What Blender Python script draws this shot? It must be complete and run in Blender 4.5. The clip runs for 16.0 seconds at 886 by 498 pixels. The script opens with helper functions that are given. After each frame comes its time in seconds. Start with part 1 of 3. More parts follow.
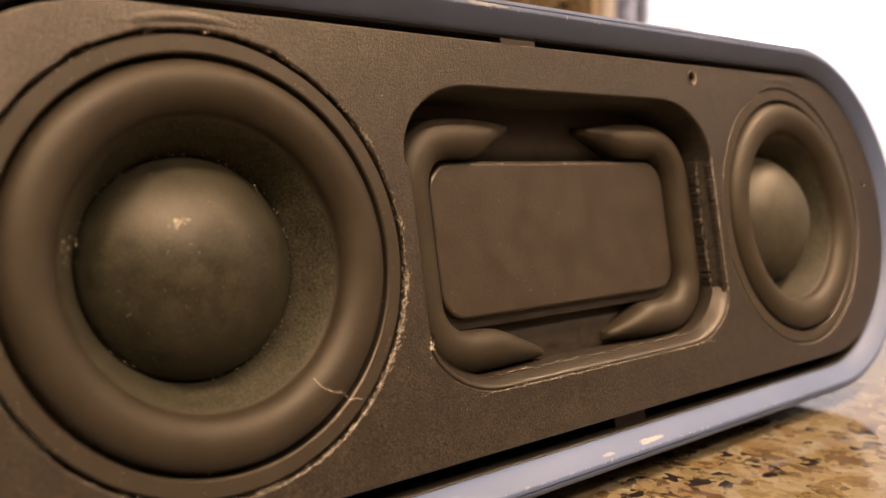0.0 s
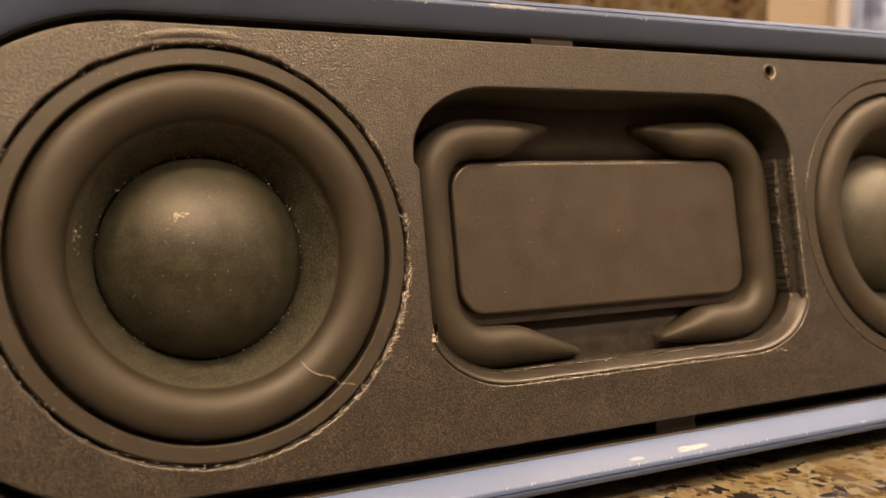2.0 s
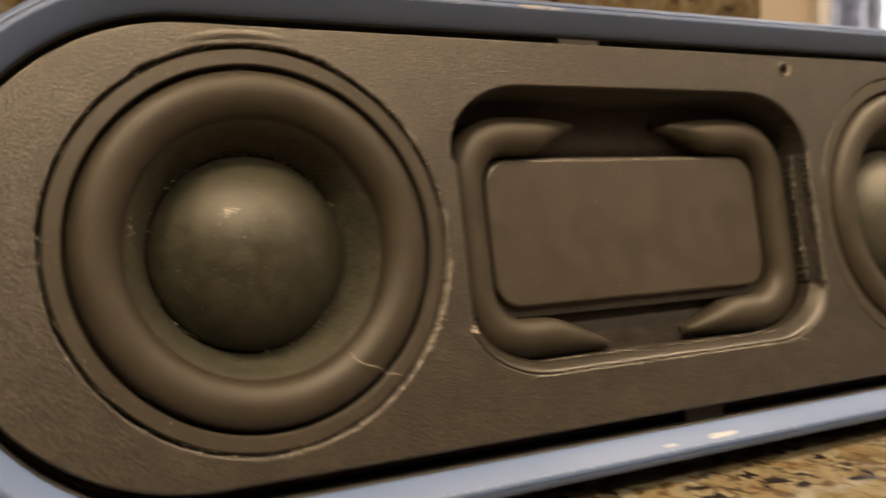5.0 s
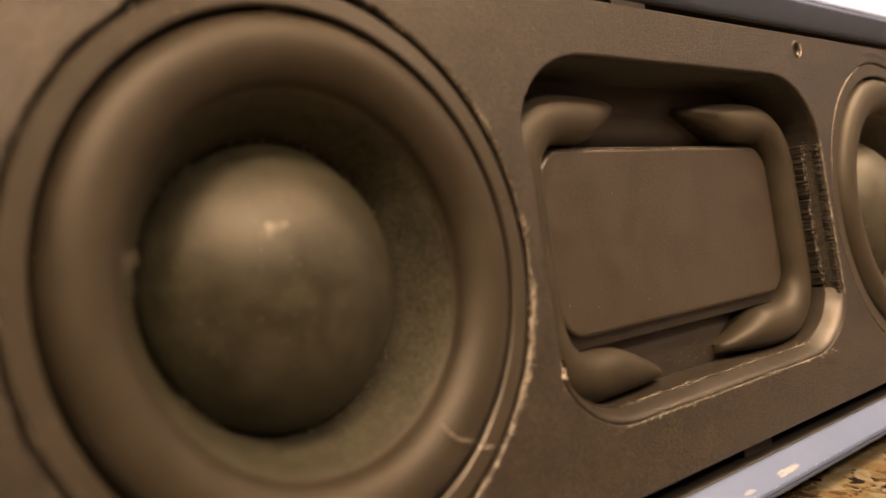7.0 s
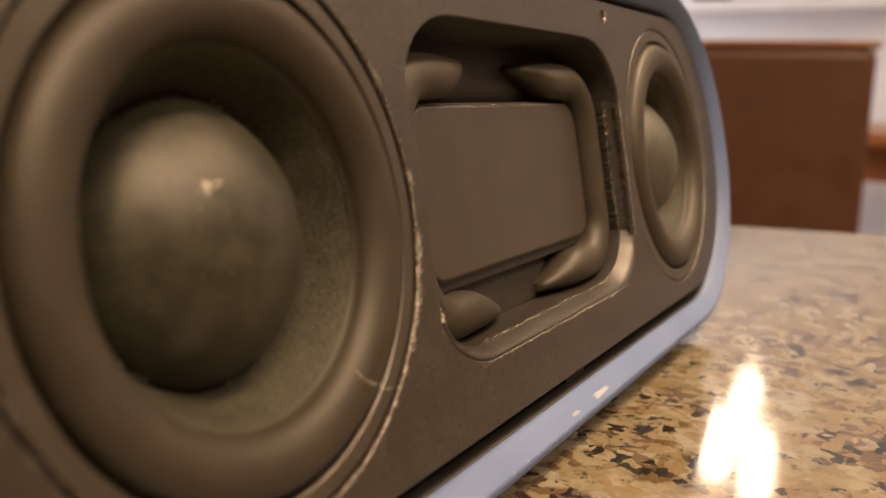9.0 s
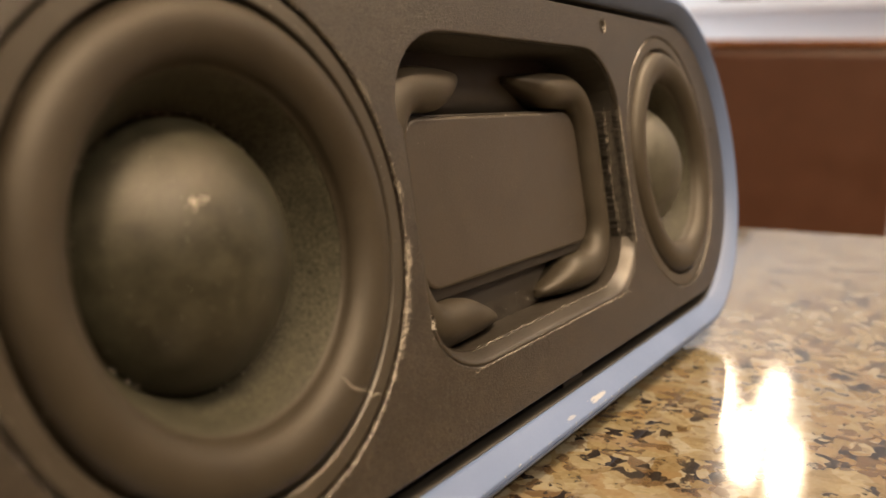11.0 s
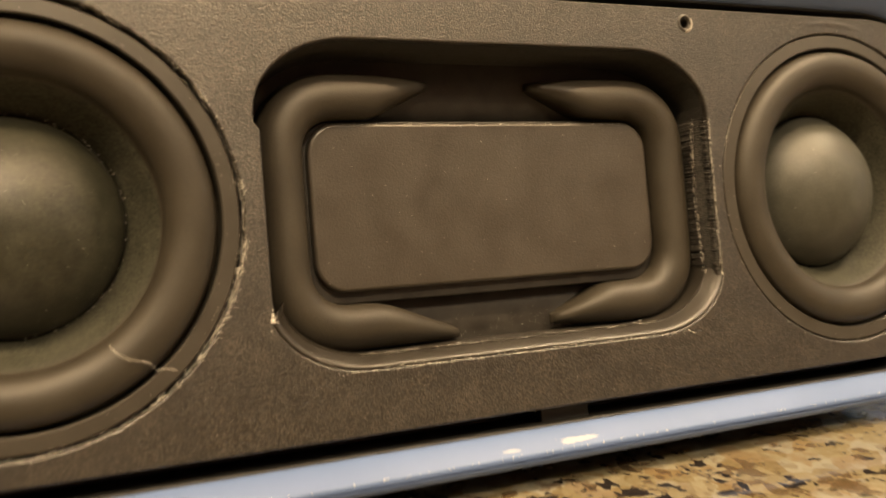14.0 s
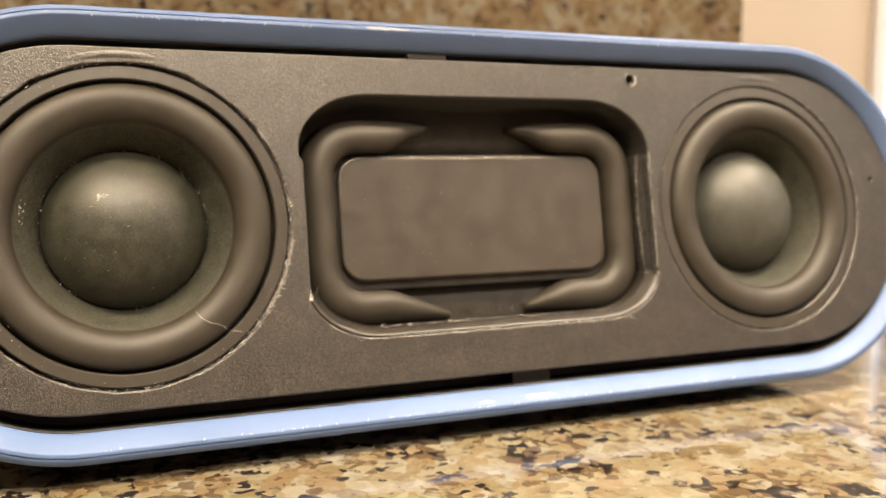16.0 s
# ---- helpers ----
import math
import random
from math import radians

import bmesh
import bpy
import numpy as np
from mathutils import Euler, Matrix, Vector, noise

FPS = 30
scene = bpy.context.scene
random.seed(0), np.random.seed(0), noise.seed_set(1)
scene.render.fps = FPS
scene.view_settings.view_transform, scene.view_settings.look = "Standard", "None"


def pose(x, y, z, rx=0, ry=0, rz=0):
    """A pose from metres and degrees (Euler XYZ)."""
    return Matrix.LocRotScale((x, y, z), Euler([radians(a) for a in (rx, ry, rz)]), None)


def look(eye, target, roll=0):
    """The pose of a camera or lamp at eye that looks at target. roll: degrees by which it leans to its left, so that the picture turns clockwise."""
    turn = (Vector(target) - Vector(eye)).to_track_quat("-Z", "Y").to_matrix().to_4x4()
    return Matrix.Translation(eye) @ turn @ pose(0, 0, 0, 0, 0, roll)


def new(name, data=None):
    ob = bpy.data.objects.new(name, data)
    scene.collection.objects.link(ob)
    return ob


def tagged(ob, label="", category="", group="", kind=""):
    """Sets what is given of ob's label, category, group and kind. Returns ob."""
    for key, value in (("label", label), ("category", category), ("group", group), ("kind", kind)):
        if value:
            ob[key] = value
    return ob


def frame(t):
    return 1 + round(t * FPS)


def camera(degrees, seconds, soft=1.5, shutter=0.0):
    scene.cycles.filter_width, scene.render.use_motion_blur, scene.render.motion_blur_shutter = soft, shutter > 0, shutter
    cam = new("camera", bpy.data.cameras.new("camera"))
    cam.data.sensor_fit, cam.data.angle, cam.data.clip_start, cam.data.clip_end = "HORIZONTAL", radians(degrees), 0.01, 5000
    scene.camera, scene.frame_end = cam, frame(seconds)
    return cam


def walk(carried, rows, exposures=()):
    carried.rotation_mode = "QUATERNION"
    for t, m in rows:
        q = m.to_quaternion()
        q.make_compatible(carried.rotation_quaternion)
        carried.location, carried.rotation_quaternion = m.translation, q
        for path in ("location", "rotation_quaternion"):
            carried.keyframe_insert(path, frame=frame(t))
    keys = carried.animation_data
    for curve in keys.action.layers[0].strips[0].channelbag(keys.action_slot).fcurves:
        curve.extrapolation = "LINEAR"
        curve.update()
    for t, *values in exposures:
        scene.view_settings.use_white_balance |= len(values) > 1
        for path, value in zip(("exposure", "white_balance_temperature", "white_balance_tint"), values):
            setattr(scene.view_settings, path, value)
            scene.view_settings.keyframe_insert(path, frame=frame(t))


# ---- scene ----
cam = camera(52.35, 16.0, soft=1.6, shutter=0.6)
cam.data.dof.use_dof = True
cam.data.dof.focus_distance = 0.176
cam.data.dof.aperture_fstop = 16.0

# t, x, y, z, rx, ry, rz: the counter's top is just under z = 0, the speaker's front faces -y
ROWS = [
    (0, -0.14971, -0.12520, 0.06703, 83.820, -0.344, -40.686),
    (0.5, -0.14846, -0.12667, 0.06788, 83.435, -0.562, -40.545),
    (1, -0.12813, -0.14202, 0.06758, 83.596, -0.549, -36.725),
    (1.5, -0.12055, -0.15040, 0.06779, 83.554, -0.259, -28.961),
    (2, -0.11843, -0.15310, 0.06606, 84.126, 0.231, -25.985),
    (2.5, -0.11541, -0.15589, 0.06765, 83.640, 0.157, -24.712),
    (3, -0.11261, -0.16845, 0.06781, 83.534, 0.179, -25.436),
    (3.5, -0.11446, -0.17530, 0.06673, 83.781, 0.217, -26.262),
    (4, -0.11458, -0.17478, 0.06723, 83.543, 0.076, -26.080),
    (4.5, -0.11447, -0.17504, 0.06650, 83.728, 0.249, -25.982),
    (5, -0.12982, -0.15260, 0.06199, 85.230, 1.133, -27.063),
    (5.2, -0.13699, -0.13594, 0.06280, 84.875, 1.069, -29.408),
    (7.3, -0.15249, -0.08278, 0.06487, 83.799, 0.646, -45.474),
    (7.5, -0.15725, -0.08065, 0.06662, 83.585, 0.193, -47.514),
    (8, -0.16246, -0.07112, 0.06815, 82.209, -1.298, -57.403),
    (8.5, -0.16388, -0.06896, 0.06773, 79.894, -1.591, -59.906),
    (9, -0.16677, -0.07096, 0.06802, 79.746, -1.380, -60.198),
    (9.2, -0.16641, -0.07164, 0.06759, 79.903, -1.490, -60.381),
    (11.5, -0.16726, -0.08066, 0.07058, 79.939, -0.938, -58.108),
    (12, -0.16266, -0.08322, 0.06846, 80.510, -1.230, -58.359),
    (12.5, -0.16028, -0.08640, 0.06916, 80.541, -1.408, -56.232),
    (13, -0.11544, -0.10606, 0.06671, 83.806, -1.630, -42.059),
    (13.5, -0.10261, -0.12312, 0.06974, 82.287, -0.900, -31.927),
    (14, -0.08334, -0.15003, 0.06512, 81.919, 0.077, -24.621),
    (14.5, -0.09173, -0.18405, 0.06398, 82.412, 0.007, -23.047),
    (15, -0.09710, -0.20063, 0.06544, 82.709, -0.141, -22.930),
    (15.5, -0.09699, -0.20322, 0.06658, 83.797, 0.057, -22.377),
    (16, -0.09733, -0.20637, 0.06633, 83.745, -0.075, -22.194),
]
EXPOSURES = [
    (0.0, 0.70, 8100, 26), (1.0, 0.68, 8100, 26), (2.0, 0.82, 7700, 20), (3.0, 0.77, 7000, 12), (4.5, 0.73, 6900, 10), (5.2, 0.62, 7300, 12),
    (7.5, 0.79, 8400, 25), (8.0, 0.67, 8200, 24), (9.0, 0.60, 7900, 22), (11.5, 0.74, 7300, 15), (12.5, 0.74, 7300, 15), (13.0, 0.77, 7400, 12),
    (14.0, 0.99, 7500, 10), (14.5, 1.32, 6800, 11), (15.0, 1.60, 6200, 10), (16.0, 1.64, 6050, 10),
]
walk(cam, [(r[0], pose(*r[1:])) for r in ROWS], [(t, stops, kelvin, tint) for t, stops, kelvin, tint in EXPOSURES])

# ---- light ----
FLOOR, CEIL = -0.92, 1.50
world = bpy.data.worlds.new("world")
scene.world = world
world.use_nodes = True
wn = world.node_tree
sky = wn.nodes.new("ShaderNodeTexSky")
sky.sky_type, sky.sun_disc = "NISHITA", False
sky.sun_elevation, sky.sun_rotation = radians(35), radians(100)
wn.nodes["Background"].inputs[1].default_value = 0.12
wn.links.new(sky.outputs[0], wn.nodes["Background"].inputs[0])


def lamp(name, kind, m, power, colour, size=0.1, size_y=None, spread=180):
    data = bpy.data.lights.new(name, kind)
    data.energy, data.color = power, colour
    if kind == "AREA":
        data.spread = radians(spread)
        data.shape, data.size = ("RECTANGLE", size) if size_y else ("DISK", size)
        if size_y:
            data.size_y = size_y
    else:
        data.shadow_soft_size = size
    ob = new(name, data)
    ob.matrix_world = m
    return ob


WARM = (1.0, 0.80, 0.56)
# two front cans follow the dome's highlight; the other three are added fill
UNSEEN_CANS = [(-0.35, -0.75, 8.0), (-0.10, -1.30, 13.5), (1.90, -1.50, 15.0), (0.95, -0.30, 11.0), (-1.70, -1.20, 2.0)]
# added overhead bars, unseen: they brighten the plate's top more than its bottom
BAR_Y = -0.165
BARS = [(-0.27, 1.55), (0.13, 1.15)]
for cx, cy, power in UNSEEN_CANS:
    lamp("unseen_can_lamp", "AREA", pose(cx, cy, CEIL - 0.012), power, WARM, 0.14, spread=150)
for bx, power in BARS:
    lamp("added_bar_lamp", "AREA", pose(bx, BAR_Y, 0.448), power, (1.0, 0.745, 0.465), 0.30, 0.02)
# daylight in the dining window's opening
lamp("window_daylight", "AREA", look((3.50, 2.24, 0.50), (0.2, 0.2, 0.0)), 14.0, (0.78, 0.89, 1.0), 0.74, 0.6)
# added fill from an unseen opening, to brighten the far dining wall
lamp("added_daylight_fill", "AREA", look((2.4, 3.38, 0.25), (2.6, 0.0, -0.1)), 78.0, (0.78, 0.89, 1.0), 1.5, 1.2)


# ---- materials ----
def shader(name):
    mat = bpy.data.materials.new(name)
    mat.use_nodes = True
    nt = mat.node_tree
    return mat, nt, nt.nodes["Principled BSDF"]


def node(nt, kind, **values):
    n = nt.nodes.new(kind)
    for key, v in values.items():
        n.inputs[key.replace("_", " ")].default_value = v
    return n


def ramp(nt, fac, stops):
    r = nt.nodes.new("ShaderNodeValToRGB")
    el = r.color_ramp.elements
    while len(el) < len(stops):
        el.new(0.5)
    for e, (p, c) in zip(el, stops):
        e.position = p
        e.color = (*c, 1) if len(c) == 3 else c
    nt.links.new(fac, r.inputs[0])
    return r.outputs[0]


def mix(nt, fac, a, b, how="MIX"):
    m = nt.nodes.new("ShaderNodeMix")
    m.data_type, m.blend_type = "RGBA", how
    for sock, v in ((m.inputs[0], fac), (m.inputs[6], a), (m.inputs[7], b)):
        if isinstance(v, (int, float)):
            sock.default_value = v
        elif isinstance(v, tuple):
            sock.default_value = (*v, 1)
        else:
            nt.links.new(v, sock)
    return m.outputs[2]


def coords(nt, which="Object"):
    return nt.nodes.new("ShaderNodeTexCoord").outputs[which]


def noise_tex(nt, co, scale, detail=3.0, rough=0.55):
    n = node(nt, "ShaderNodeTexNoise", Scale=scale, Detail=detail, Roughness=rough)
    nt.links.new(co, n.inputs["Vector"])
    return n.outputs["Fac"]


def bump(nt, bs, height, strength, distance):
    b = node(nt, "ShaderNodeBump", Strength=strength, Distance=distance)
    nt.links.new(height, b.inputs["Height"])
    nt.links.new(b.outputs[0], bs.inputs["Normal"])


def surface(name, dark, light, rough=(0.4, 0.55), scale=400.0, grain=2500.0, relief=0.3, depth=0.0002, metal=0.0, spec=0.5, edge=0.2, fineness=0.35):
    """A plain surface: colour that wanders between two tones, uneven gloss and a fine grain."""
    mat, nt, bs = shader(name)
    co = coords(nt)
    wide = noise_tex(nt, co, scale, 4.0)
    fine = noise_tex(nt, co, grain, 2.0)
    nt.links.new(ramp(nt, mix(nt, fineness, wide, fine), [(0.5 - edge, dark), (0.5 + edge, light)]), bs.inputs["Base Color"])
    nt.links.new(ramp(nt, wide, [(0.3, (rough[0],) * 3), (0.7, (rough[1],) * 3)]), bs.inputs["Roughness"])
    bs.inputs["Metallic"].default_value = metal
    bs.inputs["Specular IOR Level"].default_value = spec
    if relief:
        bump(nt, bs, fine, relief, depth)
    return mat




def plate_material():
    """Moulded plastic, coarse leathery grain: knob sparkle and pit shade painted into the colour."""
    mat, nt, bs = shader("textured_plastic")
    co = coords(nt)
    cells = node(nt, "ShaderNodeTexVoronoi", Scale=3200.0, Randomness=1.0)
    nt.links.new(co, cells.inputs["Vector"])
    pits = ramp(nt, cells.outputs["Distance"], [(0.15, (1, 1, 1)), (0.75, (0, 0, 0))])
    fine = noise_tex(nt, co, 5200, 2.0)
    wide = noise_tex(nt, co, 150, 4.0)
    tone = mix(nt, 0.3, mix(nt, 0.5, pits, fine), wide)
    nt.links.new(ramp(nt, tone, [(0.33, (0.0035, 0.0029, 0.0021)), (0.50, (0.0105, 0.0086, 0.0064)), (0.64, (0.058, 0.0485, 0.0375))]), bs.inputs["Base Color"])
    nt.links.new(ramp(nt, fine, [(0.35, (0.30,) * 3), (0.65, (0.46,) * 3)]), bs.inputs["Roughness"])
    bs.inputs["Specular IOR Level"].default_value = 1.0
    bump(nt, bs, mix(nt, 0.4, pits, fine), 0.8, 0.00010)
    return mat


plate_mat = plate_material()
ring_mat = surface("ring_plastic", (0.028, 0.025, 0.0205), (0.040, 0.036, 0.030), (0.38, 0.44), 200, 3500, 0.15, 0.0001, spec=0.6)
rubber_mat = surface("surround_rubber", (0.019, 0.0162, 0.0118), (0.037, 0.0316, 0.0235), (0.47, 0.55), 150, 3500, 0.25, 0.0002, spec=0.42, fineness=0.5)
cone_mat = surface("cone_paper", (0.0125, 0.0140, 0.0100), (0.058, 0.0575, 0.0440), (0.55, 0.68), 300, 2200, 0.35, 0.0002, spec=0.2, edge=0.16, fineness=0.7)
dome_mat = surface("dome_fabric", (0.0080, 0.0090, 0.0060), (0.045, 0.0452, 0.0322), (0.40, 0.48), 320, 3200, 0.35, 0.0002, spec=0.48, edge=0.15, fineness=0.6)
# right dome's cloth: paler and greyer than the left one
pale_dome_mat = surface("pale_dome_fabric", (0.026, 0.0275, 0.0225), (0.070, 0.0710, 0.0600), (0.42, 0.52), 320, 3600, 0.3, 0.0002, spec=0.5, edge=0.2, fineness=0.6)
radiator_mat = surface("radiator_plastic", (0.019, 0.0160, 0.0125), (0.042, 0.0355, 0.0285), (0.34, 0.44), 160, 3000, 0.3, 0.0002, spec=0.85, fineness=0.6, edge=0.2)
wall_mat_dark = surface("felt", (0.010, 0.010, 0.009), (0.030, 0.028, 0.025), (0.6, 0.8), 900, 3800, 0.6, 0.0005)
black_mat = surface("black_plastic", (0.010, 0.010, 0.010), (0.02, 0.02, 0.02), (0.5, 0.65), 150, 2500, 0.15, 0.0002)
tab_mat = surface("clip_plastic", (0.03, 0.026, 0.023), (0.05, 0.043, 0.038), (0.3, 0.4), 200, 2500, 0.1, 0.0001)
lint_mat = surface("lint", (0.55, 0.53, 0.48), (0.80, 0.78, 0.73), (0.7, 0.8), 500, 3000, 0.0)
lip_mat = surface("worn_lip", (0.013, 0.0112, 0.009), (0.028, 0.0242, 0.020), (0.33, 0.43), 200, 3500, 0.3, 0.0002, spec=0.7)
felt_mat = surface("felt_strip", (0.006, 0.0055, 0.0048), (0.040, 0.036, 0.031), (0.8, 0.9), 900, 3600, 1.0, 0.0006, edge=0.12)
membrane_mat = surface("membrane_rubber", (0.009, 0.0082, 0.0070), (0.028, 0.025, 0.021), (0.40, 0.55), 260, 3500, 0.3, 0.0001, edge=0.15)
metal_edge_mat = surface("worn_edge", (0.30, 0.28, 0.25), (0.45, 0.42, 0.38), (0.3, 0.45), 600, 3000, 0.2, 0.0001)


def add_math(nt, how, a, b):
    m = nt.nodes.new("ShaderNodeMath")
    m.operation = how
    for sock, v_ in ((m.inputs[0], a), (m.inputs[1], b)):
        if isinstance(v_, (int, float)):
            sock.default_value = v_
        else:
            nt.links.new(v_, sock)
    return m.outputs[0]


def blue_material():
    mat, nt, bs = shader("blue_plastic")
    co = coords(nt)
    wide = noise_tex(nt, co, 60, 4)
    fine = noise_tex(nt, co, 1500, 3)
    base = ramp(nt, wide, [(0.3, (0.091, 0.147, 0.297)), (0.7, (0.108, 0.167, 0.330))])
    # pale scuffs along the front edge
    sep = nt.nodes.new("ShaderNodeSeparateXYZ")
    nt.links.new(co, sep.inputs[0])
    masks = []
    flat = nt.nodes.new("ShaderNodeMapping")
    nt.links.new(co, flat.inputs[0])
    flat.inputs["Scale"].default_value = (0.3, 1.0, 1.6)
    streaks = add_math(nt, "SUBTRACT", add_math(nt, "MULTIPLY", noise_tex(nt, flat.outputs[0], 1300, 4, 0.7), 5.0), 2.1)
    for cx, cz, hx, hz in ((-0.0253, 0.0457, 0.0062, 0.0007), (0.0085, -0.0463, 0.0060, 0.0006), (-0.006, -0.0464, 0.0045, 0.0004)):
        def axis(out, c, h):
            a = nt.nodes.new("ShaderNodeMath"); a.operation = "SUBTRACT"; nt.links.new(out, a.inputs[0]); a.inputs[1].default_value = c
            b = nt.nodes.new("ShaderNodeMath"); b.operation = "DIVIDE"; nt.links.new(a.outputs[0], b.inputs[0]); b.inputs[1].default_value = h
            d = nt.nodes.new("ShaderNodeMath"); d.operation = "POWER"; nt.links.new(b.outputs[0], d.inputs[0]); d.inputs[1].default_value = 2
            return d.outputs[0]
        s = nt.nodes.new("ShaderNodeMath"); s.operation = "ADD"
        nt.links.new(axis(sep.outputs[0], cx, hx), s.inputs[0]); nt.links.new(axis(sep.outputs[2], cz, hz), s.inputs[1])
        j = nt.nodes.new("ShaderNodeMath"); j.operation = "ADD"
        nt.links.new(s.outputs[0], j.inputs[0]); nt.links.new(streaks, j.inputs[1])
        masks.append(ramp(nt, j.outputs[0], [(0.70, (0.9, 0.9, 0.9)), (1.0, (0, 0, 0))]))
    m = mix(nt, 1.0, mix(nt, 1.0, masks[0], masks[1], "ADD"), mix(nt, 0.7, (0.0, 0.0, 0.0), masks[2]), "ADD")
    nt.links.new(mix(nt, m, base, (0.33, 0.36, 0.42)), bs.inputs["Base Color"])
    nt.links.new(ramp(nt, fine, [(0.3, (0.46,) * 3), (0.75, (0.54,) * 3)]), bs.inputs["Roughness"])
    bs.inputs["Specular IOR Level"].default_value = 0.4
    bump(nt, bs, fine, 0.02, 0.0001)
    return mat


blue_mat = blue_material()


def granite_material(name, dark, size):
    """Polished granite: cream, tan and grey grains, with brown and black ones in clusters."""
    mat, nt, bs = shader(name)
    geo = nt.nodes.new("ShaderNodeNewGeometry").outputs["Position"]
    warp = node(nt, "ShaderNodeTexNoise", Scale=200.0 * size, Detail=4.0)
    nt.links.new(geo, warp.inputs["Vector"])
    off = nt.nodes.new("ShaderNodeVectorMath"); off.operation = "SCALE"
    nt.links.new(warp.outputs["Color"], off.inputs[0]); off.inputs["Scale"].default_value = 0.0048 / size
    co = nt.nodes.new("ShaderNodeVectorMath"); co.operation = "ADD"
    nt.links.new(geo, co.inputs[0]); nt.links.new(off.outputs[0], co.inputs[1])
    co = co.outputs[0]

    def grains(scale):
        cells = node(nt, "ShaderNodeTexVoronoi", Scale=scale)
        nt.links.new(co, cells.inputs["Vector"])
        sep = nt.nodes.new("ShaderNodeSeparateColor")
        nt.links.new(cells.outputs["Color"], sep.inputs[0])
        return sep.outputs[0], sep.outputs[1]

    big, big2 = grains(175.0 * size)
    small, small2 = grains(400.0 * size)
    pale = ramp(nt, add_math(nt, "ADD", add_math(nt, "MULTIPLY", big, 0.55), add_math(nt, "MULTIPLY", noise_tex(nt, geo, 700, 3), 0.45)), [(0.15, (0.128, 0.094, 0.047)), (0.36, (0.174, 0.146, 0.089)), (0.58, (0.208, 0.185, 0.129)), (0.80, (0.220, 0.213, 0.184))])
    fines = ramp(nt, small, [(0.0, (0.74, 0.71, 0.66)), (0.5, (0.90, 0.89, 0.87)), (1.0, (1.0, 1.0, 1.0))])
    base = mix(nt, 1.0, pale, fines, "MULTIPLY")
    grey = ramp(nt, add_math(nt, "ADD", big2, noise_tex(nt, geo, 55, 3)), [(1.10, (0, 0, 0)), (1.22, (1, 1, 1))])
    base = mix(nt, mix(nt, 0.7, (0.0, 0.0, 0.0), grey), base, (0.24, 0.23, 0.24))
    cluster = noise_tex(nt, geo, 75 * size, 4, 0.6)
    tan = ramp(nt, add_math(nt, "ADD", add_math(nt, "MULTIPLY", big2, 0.5), cluster), [(0.56, (1, 1, 1)), (0.66, (0, 0, 0))])
    base = mix(nt, mix(nt, 0.6, (0.0, 0.0, 0.0), tan), base, (0.150, 0.102, 0.052))
    soil = ramp(nt, add_math(nt, "ADD", add_math(nt, "MULTIPLY", small2, 0.35), cluster), [(dark + 0.02, (1, 1, 1)), (dark + 0.09, (0, 0, 0))])
    base = mix(nt, mix(nt, 0.72, (0.0, 0.0, 0.0), soil), base, (0.055, 0.03, 0.014))
    black = ramp(nt, add_math(nt, "ADD", add_math(nt, "MULTIPLY", small, 0.30), noise_tex(nt, geo, 85 * size, 4, 0.65)), [(dark - 0.02, (1, 1, 1)), (dark + 0.01, (0, 0, 0))])
    base = mix(nt, black, base, (0.014, 0.011, 0.010))
    nt.links.new(base, bs.inputs["Base Color"])
    nt.links.new(ramp(nt, noise_tex(nt, geo, 300, 3), [(0.3, (0.06,) * 3), (0.8, (0.11,) * 3)]), bs.inputs["Roughness"])
    bs.inputs["Specular IOR Level"].default_value = 0.8
    return mat


granite_mat = granite_material("granite", 0.506, 1.0)
# the counter's granite again, its brighter, softer look put into the colour
lightened_splash_mat = granite_material("lightened_granite", 0.48, 0.8)
cream_mat = surface("cream_paint", (0.56, 0.48, 0.37), (0.62, 0.53, 0.41), (0.5, 0.6), 3, 300, 0.1, 0.0005)
white_mat = surface("white_paint", (0.74, 0.74, 0.74), (0.80, 0.80, 0.80), (0.45, 0.55), 3, 300, 0.1, 0.0005)
pale_mat = surface("pale_blue_paint", (0.70, 0.73, 0.78), (0.76, 0.79, 0.83), (0.5, 0.6), 2, 200, 0.1, 0.0005)
ceiling_mat = surface("ceiling_paint", (0.72, 0.70, 0.66), (0.78, 0.76, 0.72), (0.7, 0.8), 3, 150, 0.3, 0.001)
tan_mat = surface("tan_paint", (0.17, 0.085, 0.045), (0.21, 0.11, 0.06), (0.5, 0.6), 3, 300, 0.1, 0.0005)
floor_mat = surface("wood_floor", (0.16, 0.08, 0.035), (0.26, 0.14, 0.065), (0.3, 0.45), 5, 60, 0.1, 0.0005)
wood_mat = surface("red_wood", (0.20, 0.075, 0.03), (0.34, 0.145, 0.055), (0.3, 0.45), 9, 90, 0.1, 0.0004)
leather_mat = surface("brown_leather", (0.075, 0.030, 0.016), (0.11, 0.045, 0.025), (0.4, 0.55), 20, 300, 0.4, 0.001)
cabinet_mat = surface("cabinet_wood", (0.22, 0.11, 0.05), (0.34, 0.18, 0.085), (0.35, 0.5), 6, 70, 0.1, 0.0005)
# dark wood for unseen surfaces that keep bounce light down
unseen_dark_mat = surface("unseen_dark_wood", (0.05, 0.025, 0.014), (0.085, 0.042, 0.022), (0.35, 0.5), 6, 70, 0.1, 0.0005)
dark_mat = surface("dark_fabric", (0.03, 0.03, 0.035), (0.06, 0.06, 0.065), (0.7, 0.85), 30, 300, 0.3, 0.001)
